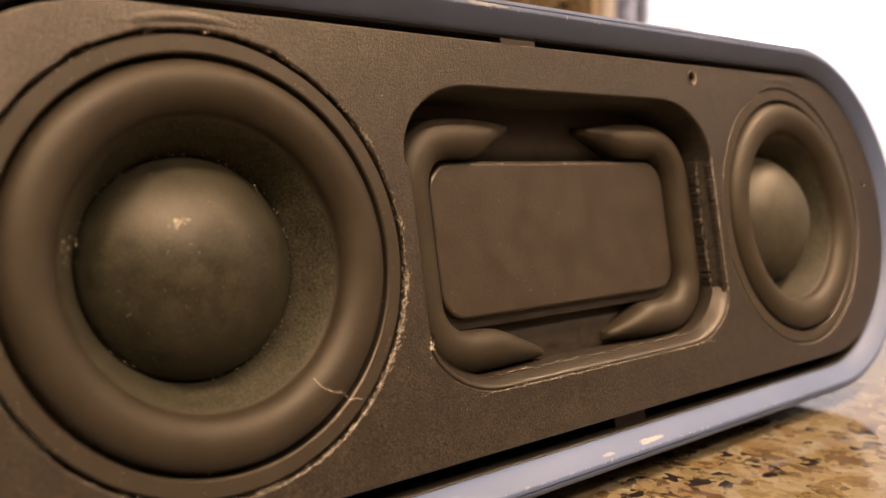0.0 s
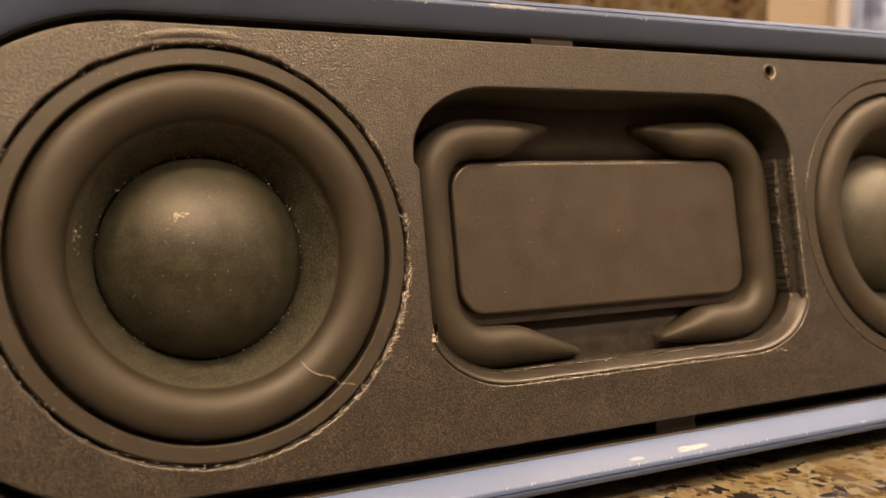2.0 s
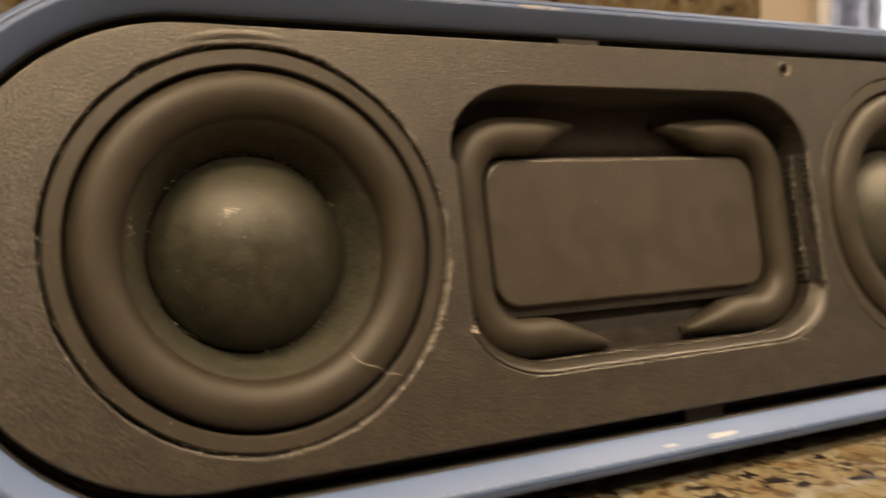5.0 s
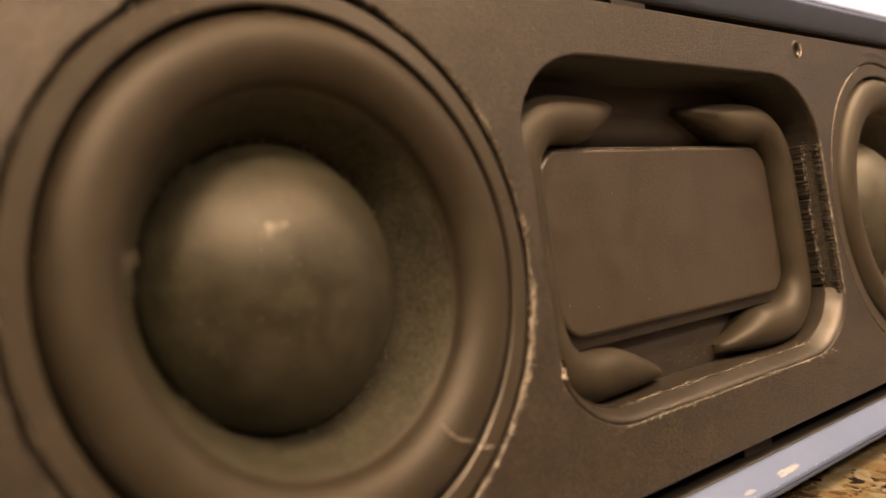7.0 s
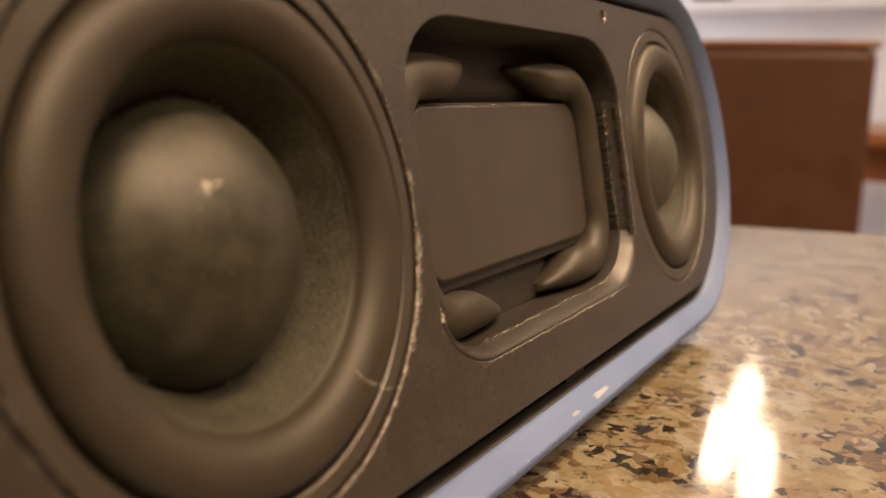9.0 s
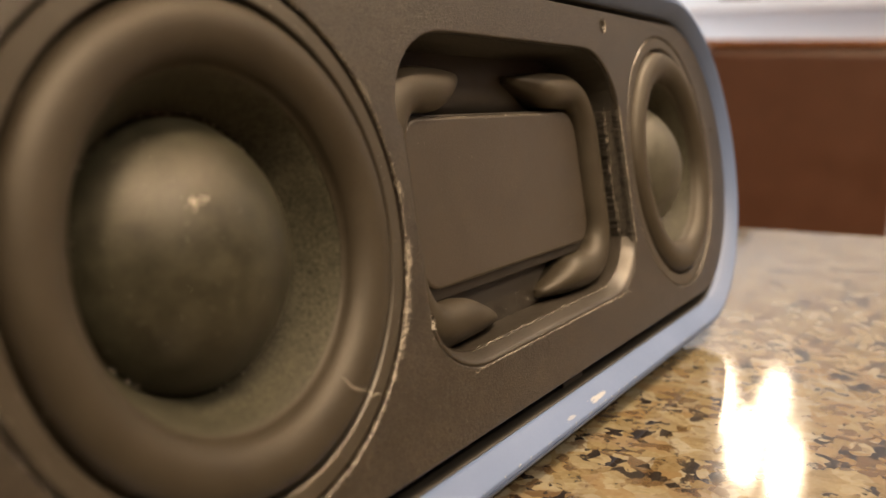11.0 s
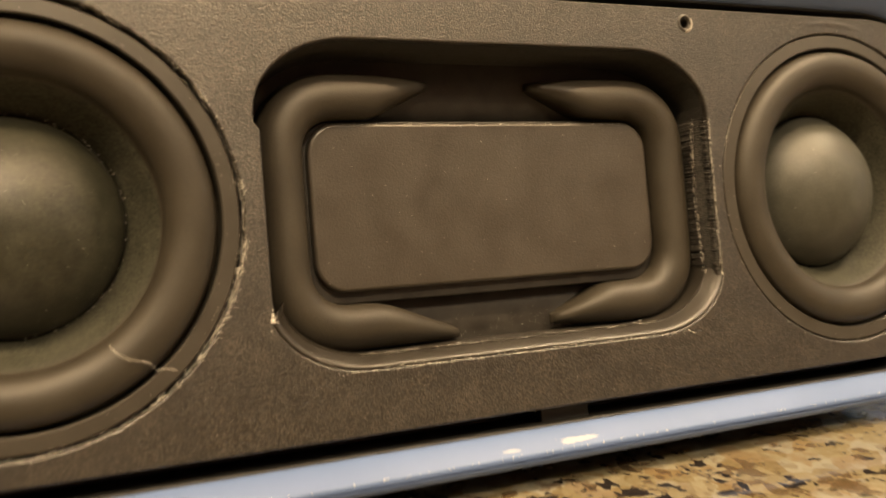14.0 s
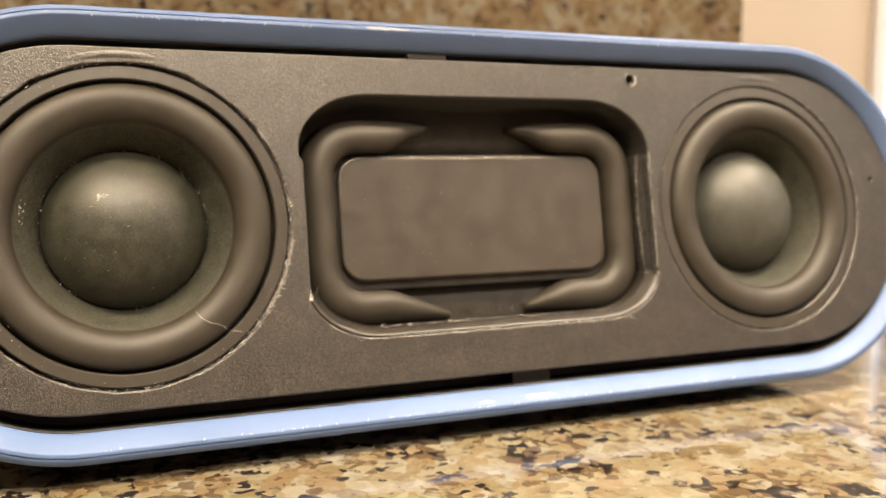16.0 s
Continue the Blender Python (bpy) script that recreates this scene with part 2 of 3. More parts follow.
curtain_mat = surface("grey_curtain", (0.10, 0.10, 0.13), (0.34, 0.31, 0.32), (0.7, 0.85), 14, 60, 0.3, 0.001, edge=0.08)


def glow_material(name, colour, strength):
    mat, nt, bs = shader(name)
    bs.inputs["Emission Color"].default_value = (*colour, 1)
    bs.inputs["Emission Strength"].default_value = strength
    return mat


bulb_mat = glow_material("lit_shade", (1.0, 0.88, 0.68), 12.0)
can_glow_mat = glow_material("can_diffuser", (1.0, 0.84, 0.62), 8.0)
day_mat = glow_material("bright_outdoors", (0.93, 0.97, 1.0), 2.0)


# ---- building helpers ----
def link_mesh(name, me, mat, parent=None, label=""):
    me.materials.clear()
    me.materials.append(mat)
    ob = new(name, me)
    if parent:
        ob.parent = parent
    if label:
        ob["label"] = label
    return ob


def part(name, bm, mat, parent=None, label="", smooth=False, angle=35):
    me = bpy.data.meshes.new(name)
    bmesh.ops.recalc_face_normals(bm, faces=bm.faces)
    if smooth:
        for f in bm.faces:
            f.smooth = True
        for e in bm.edges:
            if len(e.link_faces) == 2 and e.calc_face_angle(0) > radians(angle):
                e.smooth = False
    bm.to_mesh(me)
    bm.free()
    return link_mesh(name, me, mat, parent, label)


def loft(loops, close=True, cap_start=False, cap_end=False, closed_ends=False):
    """A skin over loops of equally many points; close joins each loop's end to its start."""
    bm = bmesh.new()
    rings = [[bm.verts.new(p) for p in lp] for lp in loops]
    pairs = list(zip(rings, rings[1:])) + ([(rings[-1], rings[0])] if closed_ends else [])
    for a, b in pairs:
        n = len(a)
        for i in range(n if close else n - 1):
            j = (i + 1) % n
            bm.faces.new((a[i], a[j], b[j], b[i]))
    if cap_start:
        bm.faces.new(rings[0])
    if cap_end:
        bm.faces.new(rings[-1])
    return bm


def box(bm, x0, x1, y0, y1, z0, z1, bevel=0.0, m=None):
    r = bmesh.ops.create_cube(bm, size=1, matrix=Matrix.Translation(((x0 + x1) / 2, (y0 + y1) / 2, (z0 + z1) / 2)) @ Matrix.Diagonal((x1 - x0, y1 - y0, z1 - z0, 1)))
    vs = r["verts"]
    if bevel:
        es = list({e for v in vs for e in v.link_edges})
        out = bmesh.ops.bevel(bm, geom=es, offset=bevel, segments=2, affect="EDGES", profile=0.6)
        vs = list({v for f in out["faces"] for v in f.verts} | {v for v in vs if v.is_valid})
    if m is not None:
        bmesh.ops.transform(bm, matrix=m, verts=vs)
    return bm


def boxed(x0, x1, y0, y1, z0, z1, bevel=0.0):
    return box(bmesh.new(), x0, x1, y0, y1, z0, z1, bevel)


def tube(points, radii, sides=10, normal=Vector((0, 1, 0)), flat=1.0):
    """A round bar along points with its own radius at each."""
    loops = []
    n = len(points)
    for i, p in enumerate(points):
        t = (Vector(points[min(i + 1, n - 1)]) - Vector(points[max(i - 1, 0)])).normalized()
        side = t.cross(normal)
        side = side.normalized() if side.length > 1e-6 else Vector((1, 0, 0))
        up = side.cross(t).normalized()
        loops.append([Vector(p) + radii[i] * (math.cos(a) * side + flat * math.sin(a) * up) for a in (2 * math.pi * k / sides for k in range(sides))])
    return loft(loops, True, True, True)


U = 0.045  # the speaker's drawing unit in metres
FACE = pose(0, 0, 0.05017, -11.0, 0, 0)


def v(x, n, w):
    """A place on the speaker: across, into it and up its front, in drawing units."""
    return Vector((x * U, n * U, w * U))


def stadium(cx, r, zc, n, top=None, steps=40):
    """A long rounded outline at depth n."""
    out = []
    for s in (1, -1):
        for k in range(steps + 1):
            a = s * math.pi / 2 - s * math.pi * k / steps if s > 0 else -math.pi / 2 - math.pi * k / steps
            out.append(v(s * cx + r * math.cos(a), n, zc + r * math.sin(a)))
    return out


def lathe(profile, cx, cw, steps=96, closed=False):
    loops = []
    for k in range(steps):
        a = 2 * math.pi * k / steps
        loops.append([v(cx + r * math.cos(a), n, cw + r * math.sin(a)) for r, n in profile])
    bm = loft(loops, False, closed_ends=True)
    bmesh.ops.remove_doubles(bm, verts=bm.verts, dist=1e-7)
    return bm


def flat_plate(name, outlines, n0, thick, bevel, mat, parent, label=""):
    """A sheet with holes and softened edges, from outlines given as lists of (across, up)."""
    cu = bpy.data.curves.new(name, "CURVE")
    cu.dimensions, cu.fill_mode = "2D", "BOTH"
    cu.extrude, cu.bevel_depth, cu.offset, cu.bevel_resolution = (thick / 2 - bevel) * U, bevel * U, -bevel * U, 2
    for o in outlines:
        sp = cu.splines.new("POLY")
        sp.points.add(len(o) - 1)
        for p, (x, w) in zip(sp.points, o):
            p.co = (x * U, w * U, 0, 1)
        sp.use_cyclic_u = True
    tmp = new(name, cu)
    me = bpy.data.meshes.new_from_object(tmp.evaluated_get(bpy.context.evaluated_depsgraph_get()))
    bpy.data.objects.remove(tmp)
    me.transform(Matrix(((1, 0, 0, 0), (0, 0, -1, (n0 + thick / 2) * U), (0, 1, 0, 0), (0, 0, 0, 1))))
    return link_mesh(name, me, mat, parent, label)


def circle(cx, cw, r, n=96):
    return [(cx + r * math.cos(2 * math.pi * k / n), cw + r * math.sin(2 * math.pi * k / n)) for k in range(n)]


def rounded(x0, x1, w0, w1, rx, rw=None, steps=10):
    """A rectangle with elliptic corners, from the lower left anticlockwise."""
    rw = rw or rx
    out = []
    for cx, cw, a0 in ((x1 - rx, w0 + rw, -90), (x1 - rx, w1 - rw, 0), (x0 + rx, w1 - rw, 90), (x0 + rx, w0 + rw, 180)):
        for k in range(steps + 1):
            a = radians(a0 + 90 * k / steps)
            out.append((cx + rx * math.cos(a), cw + rw * math.sin(a)))
    return out


def empty(name, m=None):
    ob = new(name)
    if m is not None:
        ob.matrix_world = m
    return ob


# ---- the room ----
WALL_Y, WALL_END = 0.232, 0.2735
tagged(part("floor", boxed(-3.7, 3.8, -4.5, 3.5, FLOOR - 0.1, FLOOR), floor_mat), "brown wooden floor of the kitchen and dining room", "floor", kind="structure")
tagged(part("ceiling", boxed(-3.7, 3.8, -4.5, 3.5, CEIL, CEIL + 0.1), ceiling_mat), "off-white painted ceiling", "ceiling", kind="structure")
tagged(part("wall_back", boxed(-2.6, WALL_END, WALL_Y + 0.02, WALL_Y + 0.14, FLOOR, CEIL), cream_mat), "cream painted kitchen wall behind the counter", "wall", kind="structure")
# unseen west and south walls, coloured dark to cut fill and tint reflections
tagged(part("wall_west", boxed(-3.7, -3.6, -4.4, 3.4, FLOOR, CEIL), unseen_dark_mat), "unseen side wall, dark brown to limit fill light", "wall", kind="structure")
tagged(part("wall_south", boxed(-3.6, 3.8, -2.6, -2.5, FLOOR, CEIL), tan_mat), "unseen kitchen wall, dark terracotta to limit bounce light", "wall", kind="structure")
# unseen block, added so the plate's lower part reflects something dark
tagged(part("added_dark_block", boxed(-1.6, 1.4, -1.75, -1.15, FLOOR, -0.02, 0.01), unseen_dark_mat), "unseen dark brown block, added to darken low reflections", "island")
tagged(part("partition_wall", boxed(-2.6, 1.2, 1.0, 1.12, FLOOR, CEIL), cream_mat), "cream painted partition wall", "wall", kind="structure")
tagged(part("trim", boxed(1.2, 1.235, 0.985, 1.135, FLOOR, CEIL, 0.004), white_mat), "white painted trim on the partition wall's end", "trim", kind="structure")
bm = boxed(-3.6, 1.65, 3.4, 3.5, FLOOR, CEIL)
box(bm, 3.15, 3.8, 3.4, 3.5, FLOOR, CEIL)
box(bm, 1.65, 3.15, 3.4, 3.5, FLOOR, -0.35)
box(bm, 1.65, 3.15, 3.4, 3.5, 0.85, CEIL)
tagged(part("wall_north", bm, pale_mat), "pale painted dining room wall with an added window opening", "wall", kind="structure")
# unseen window, added to frame the daylight fill
w2 = tagged(empty("added_window", pose(2.4, 3.45, 0.25)), "wide white-framed window, added out of view for fill light", "window", kind="structure")
for x0, x1, z0, z1 in ((-0.75, -0.70, -0.6, 0.6), (0.70, 0.75, -0.6, 0.6), (-0.70, 0.70, -0.6, -0.55), (-0.70, 0.70, 0.55, 0.6), (-0.02, 0.02, -0.55, 0.55)):
    part("window_frame", boxed(x0, x1, -0.025, 0.025, z0, z1, 0.003), white_mat, w2)

# far wall with an arched window
WX, WY0, WY1, WZ0, WSPRING = 3.6, 1.85, 2.63, 0.22, 0.44


def arch(y0, y1, z0, spring, n=16):
    c, r = (y0 + y1) / 2, (y1 - y0) / 2
    return [(y0, z0), (y1, z0)] + [(c + r * math.cos(math.pi * k / n), spring + r * math.sin(math.pi * k / n)) for k in range(n + 1)]


def wall_with_hole(name, outer, hole, x0, thick, mat):
    cu = bpy.data.curves.new(name, "CURVE")
    cu.dimensions, cu.fill_mode, cu.extrude = "2D", "BOTH", thick / 2
    for o in (outer, hole):
        sp = cu.splines.new("POLY")
        sp.points.add(len(o) - 1)
        for p, (a, b) in zip(sp.points, o):
            p.co = (a, b, 0, 1)
        sp.use_cyclic_u = True
    tmp = new(name, cu)
    me = bpy.data.meshes.new_from_object(tmp.evaluated_get(bpy.context.evaluated_depsgraph_get()))
    bpy.data.objects.remove(tmp)
    me.transform(Matrix(((0, 0, 1, x0 + thick / 2), (1, 0, 0, 0), (0, 1, 0, 0), (0, 0, 0, 1))))
    return link_mesh(name, me, mat)


tagged(wall_with_hole("wall_east", [(-4.5, FLOOR), (3.5, FLOOR), (3.5, CEIL), (-4.5, CEIL)], arch(WY0, WY1, WZ0, WSPRING), WX, 0.12, pale_mat), "pale blue-white dining room wall with an arched window", "wall", kind="structure")
win = tagged(empty("window_1", pose(WX, 0, 0)), "bright arched window with white frame and mullion", "window", kind="structure")
fr = [(y, z) for y, z in arch(WY0, WY1, WZ0, WSPRING)]
fi = [(y, z) for y, z in arch(WY0 + 0.04, WY1 - 0.04, WZ0 + 0.04, WSPRING)]
part("window_frame", loft([[Vector((x, y, z)) for y, z in o] for x, o in ((0.03, fr), (0.03, fi), (0.09, fi), (0.09, fr))], True, closed_ends=True), white_mat, win)
part("mullion", boxed(0.04, 0.075, WY1 - 0.175, WY1 - 0.135, WZ0 + 0.04, WSPRING + 0.25, 0.004), white_mat, win)
bm = bmesh.new()
bm.faces.new([bm.verts.new((0.5, y, z)) for y, z in ((0.5, -1.5), (4.2, -1.5), (4.2, 2.5), (0.5, 2.5))])
tagged(part("backdrop", bm, day_mat), "overexposed bright daylight outside the window", "backdrop", kind="structure").matrix_world = pose(3.6, 0, 0)

# ---- counter ----
COUNTER = -0.0042
outline = [(-1.8, WALL_Y), (-1.8, -0.36), (0.432, -0.36), (0.305, WALL_Y)]
lo = [Vector((x, y, COUNTER - 0.03)) for x, y in outline]
hi = [Vector((x, y, COUNTER)) for x, y in outline]
bm = loft([lo, hi], True, True, True)
bmesh.ops.bevel(bm, geom=[e for e in bm.edges if abs(e.verts[0].co.z - e.verts[1].co.z) < 1e-6], offset=0.006, segments=3, affect="EDGES", profile=0.5)
tagged(part("countertop", bm, granite_mat, smooth=True, angle=6), "polished cream and gold granite countertop with black flecks", "countertop")
tagged(part("backsplash", boxed(-1.8, 0.2725, WALL_Y - 0.001, WALL_Y + 0.019, COUNTER + 0.0005, 0.46, 0.001), lightened_splash_mat), "granite backsplash with cream and brown mottling on the wall", "backsplash")
bm = boxed(-1.75, 0.27, -0.31, WALL_Y, FLOOR, COUNTER - 0.0305)
tagged(part("base_cabinet", bm, cabinet_mat), "brown wooden base cabinet under the granite counter", "cabinet")

# ---- the speaker ----
CX, R, ZC = 2.15, 0.901, -0.024
RINGS, RING_R = 1.934, 0.79
speaker = tagged(empty("portable_speaker", FACE), "blue portable speaker with its grille removed, standing on granite", "speaker")

rim = [(0.047, 0.30), (0.047, 0.024), (0.051, 0.015), (0.060, 0.003), (0.075, -0.014), (0.100, -0.039), (0.126, -0.061), (0.130, -0.064), (0.135, -0.065), (0.149, -0.061), (0.151, -0.051), (0.155, -0.050), (0.157, -0.057), (0.166, -0.054), (0.180, -0.040), (0.191, -0.012), (0.197, 0.03), (0.197, 0.07), (0.190, 0.15)]
part("rim", loft([stadium(CX, R + o, ZC, n) for o, n in rim]), blue_mat, speaker, "glossy blue plastic rim with pale scuffs", True, 40)
part("gap_liner", loft([stadium(CX, R + o, ZC, n) for o, n in ((0.046, 0.31), (0.034, 0.30), (0.035, 0.05), (0.038, 0.032), (0.044, 0.026), (0.0465, 0.028))]), black_mat, speaker, "black liner of the gap round the plate", True)


def body_loop(n, top, bottom, cx):
    return stadium(cx, (top - bottom) / 2, (top + bottom) / 2, n)


part("housing", loft([body_loop(0.10, 1.05, -1.10, 2.15), body_loop(0.30, 1.045, -1.085, 2.15), body_loop(1.2, 0.97, -0.935, 2.13), body_loop(2.0, 0.80, -0.77, 2.1), body_loop(2.2, 0.68, -0.66, 2.08), body_loop(2.27, 0.5, -0.5, 2.05)], True, False, True), black_mat, speaker, "matte black housing", True)
foot_m = FACE.inverted()
# foot made long to stand in for the shade under the rim
bm = box(bmesh.new(), -0.100, 0.100, 0.012, 0.085, COUNTER + 0.0002, 0.0085, 0.0018, foot_m)
part("foot", bm, black_mat, speaker, "long black rubber foot, stretched to darken the gap under the rim")

cut = rounded(-1.075, 1.085, -0.638, 0.668, 0.40, 0.30)


def notched(p):
    """The sides of the recess stand a little further in than its upper and lower corners."""
    x, w = p
    if x > 0 and w < -0.37:
        return x + 0.022 * min(1, max(0, (x - 0.5) * 2)), w
    if x < 0 and -0.40 < w < 0.32:
        return x + 0.022, w
    return p


def dense(o, gap=0.03):
    out = []
    for a, b in zip(o, o[1:] + o[:1]):
        k = max(1, int(math.hypot(b[0] - a[0], b[1] - a[1]) / gap))
        out += [(a[0] + (b[0] - a[0]) * i / k, a[1] + (b[1] - a[1]) * i / k) for i in range(k)]
    return out


def ragged_circle(cx, r, amount, n=420):
    """A hole whose edge was cut by hand."""
    g = random.Random(int(cx * 100) + 900)
    a = [g.gauss(0, 1) for _ in range(n)]
    wide = [sum(a[(k + j) % n] for j in range(-4, 5)) / 3 for k in range(n)]
    return [(cx + (r + amount * (0.8 * a[k] + 0.4 * wide[k])) * math.cos(2 * math.pi * k / n), (r + amount * (0.8 * a[k] + 0.4 * wide[k])) * math.sin(2 * math.pi * k / n)) for k in range(n)]


plain_cut = cut
cut = [notched(p) for p in dense(cut)]
plate = flat_plate("front_plate", [[(p.x / U + (0.036 if p.x > 0 else -0.012), p.z / U + 0.034 * max(0.0, (ZC - p.z / U) / R) ** 2) for p in stadium(CX, R, ZC, 0)], ragged_circle(-RINGS, RING_R + 0.0085, 0.0024), ragged_circle(RINGS, RING_R - 0.002, 0.0012), cut, circle(1.0, 0.803, 0.024, 24), circle(2.878, 0.172, 0.014, 16)], 0.0, 0.07, 0.008, plate_mat, speaker, "charcoal textured plastic front plate with dust")
part("hole_wear", lathe([(0.023, 0.05), (0.024, 0.012), (0.030, -0.004), (0.036, -0.0045), (0.042, -0.001)], 1.0, 0.803, 32), ring_mat, plate, "worn countersunk screw hole")
crescent = [[v(1.0 + r * math.cos(a), n, 0.803 + r * math.sin(a)) for r, n in ((0.031, -0.002), (0.036, -0.007), (0.043, -0.005), (0.047, -0.0005))] for a in (radians(-95 + 130 * k / 16) for k in range(17))]
part("worn_edge", loft(crescent, False), metal_edge_mat, plate, "shiny worn edge of the screw hole", True)
part("backing", loft([stadium(CX, R + 0.03, ZC, 0.29), stadium(CX, 0.02, ZC, 0.29)], True, False, True), black_mat, speaker)

# the narrow bridges of the plate above the drivers bulge a little
for cx, mid, half, high in ((-RINGS, 93, 15, 0.004), (RINGS, 88, 14, 0.003)):
    ridge = []
    for k in range(25):
        f = -1 + 2 * k / 24
        a, h = radians(mid + half * f), high * (1 - f * f)
        ridge.append([v(cx + r * math.cos(a), 0.002 - (0.002 + h) * math.sin(math.pi * j / 6), r * math.sin(a)) for j, r in enumerate((0.812, 0.824, 0.833, 0.841, 0.849, 0.856, 0.864))])
    part("bridge_bulge", loft(ridge, False), plate_mat, plate, "", True, 60)

# clips bridging the gap round the plate
for x0, x1, w0, w1, depth, plastic in ((-0.42, -0.19, 0.872, 0.915, 0.035, tab_mat), (0.10, 0.34, -0.962, -0.886, 0.085, black_mat)):
    bm = box(bmesh.new(), x0 * U, x1 * U, depth * U, (depth + 0.055) * U, w0 * U, w1 * U, 0.0003)
    part("clip", bm, plastic, speaker, "dull plastic clip in the gap")


def driver(cx, inner=0.7175, dome_cloth=dome_mat, dome_label="dark greenish grey fabric dome"):
    ring = part("driver_ring", lathe([(0.784, 0.10), (0.784, 0.014), (0.777, 0.005), (inner + 0.006, 0.003), (inner, 0.009), (inner, 0.09)], cx, 0, 128), ring_mat, speaker, "grey plastic driver ring", True)
    prof = [(0.726, 0.085), (0.712, 0.078), (0.704, 0.055)]
    for k in range(15):
        a = math.pi * k / 14
        prof.append((0.605 + 0.092 * math.cos(a), 0.026 - 0.075 * math.sin(a) + 0.022 * k / 14))
    prof += [(0.505, 0.055)]
    part("surround", lathe(prof, cx, 0, 128), rubber_mat, ring, "black rubber roll surround", True, 60)
    part("cone", lathe([(0.520, 0.050), (0.512, 0.054), (0.49, 0.075), (0.465, 0.12), (0.435, 0.175), (0.418, 0.20), (0.408, 0.215), (0.400, 0.255)], cx, 0, 128), cone_mat, ring, "dusty dark cone", True, 60)
    base, apex, rad = 0.205, -0.03, 0.398
    h = base - apex
    rc = (rad * rad + h * h) / (2 * h)
    top = math.asin(min(1, rad / rc))
    dome = [(rad, base + 0.03)] + [(rc * math.sin(top * (1 - k / 20)), apex + rc - rc * math.cos(top * (1 - k / 20))) for k in range(21)]
    part("dome", lathe(dome, cx, 0, 96), dome_cloth, ring, dome_label, True, 60)
    part("basket", lathe([(0.80, 0.11), (0.70, 0.13), (0.40, 0.275), (0.0, 0.285)], cx, 0, 48), black_mat, ring)
    return ring


driver(-RINGS)
driver(RINGS, 0.713, pale_dome_mat, "pale grey fabric dome")

# passive radiator in the middle
FLOOR_N = 0.30


def shrunk(o, d, cx=0.005, cw=0.035, hx=1.08, hw=0.65):
    return [(cx + (x - cx) * (1 - d / hx), cw + (w - cw) * (1 - d / hw)) for x, w in o]


tray = part("radiator_recess", loft([[v(x, n, w) for x, w in shrunk(cut, d)] for d, n in ((-0.004, 0.01), (0.0, 0.03), (0.006, 0.18), (0.02, FLOOR_N))]), wall_mat_dark, speaker, "dark rough recess wall")
px0, px1, pw0, pw1 = -0.83, 0.835, -0.33, 0.362
inner = rounded(px0 - 0.01, px1 + 0.01, pw0 - 0.02, pw1 + 0.02, 0.12)
part("membrane", loft([[v(x, FLOOR_N - 0.005, w) for x, w in shrunk(plain_cut, -0.03)], [v(x, FLOOR_N - 0.03, w) for x, w in shrunk(plain_cut, 0.09)], [v(x, 0.275, w) for x, w in rounded(px0 - 0.035, px1 + 0.035, pw0 - 0.075, pw1 + 0.035, 0.12)], [v(x, 0.30, w) for x, w in inner], [v(x * 0.9, 0.31, w * 0.8) for x, w in inner]], True, False, True), membrane_mat, tray, "thin black rubber membrane", True, 60)
flat_plate("radiator_plate", [rounded(px0, px1, pw0, pw1, 0.13)], 0.165, 0.09, 0.014, radiator_mat, tray, "flat charcoal radiator plate with dust")


def line(a, b, n):
    return [(a[0] + (b[0] - a[0]) * k / n, a[1] + (b[1] - a[1]) * k / n) for k in range(n)]


def bend(cx, cw, rx, rw, a0, a1, n):
    return [(cx + rx * math.cos(radians(a0 + (a1 - a0) * k / n)), cw + rw * math.sin(radians(a0 + (a1 - a0) * k / n))) for k in range(n)]


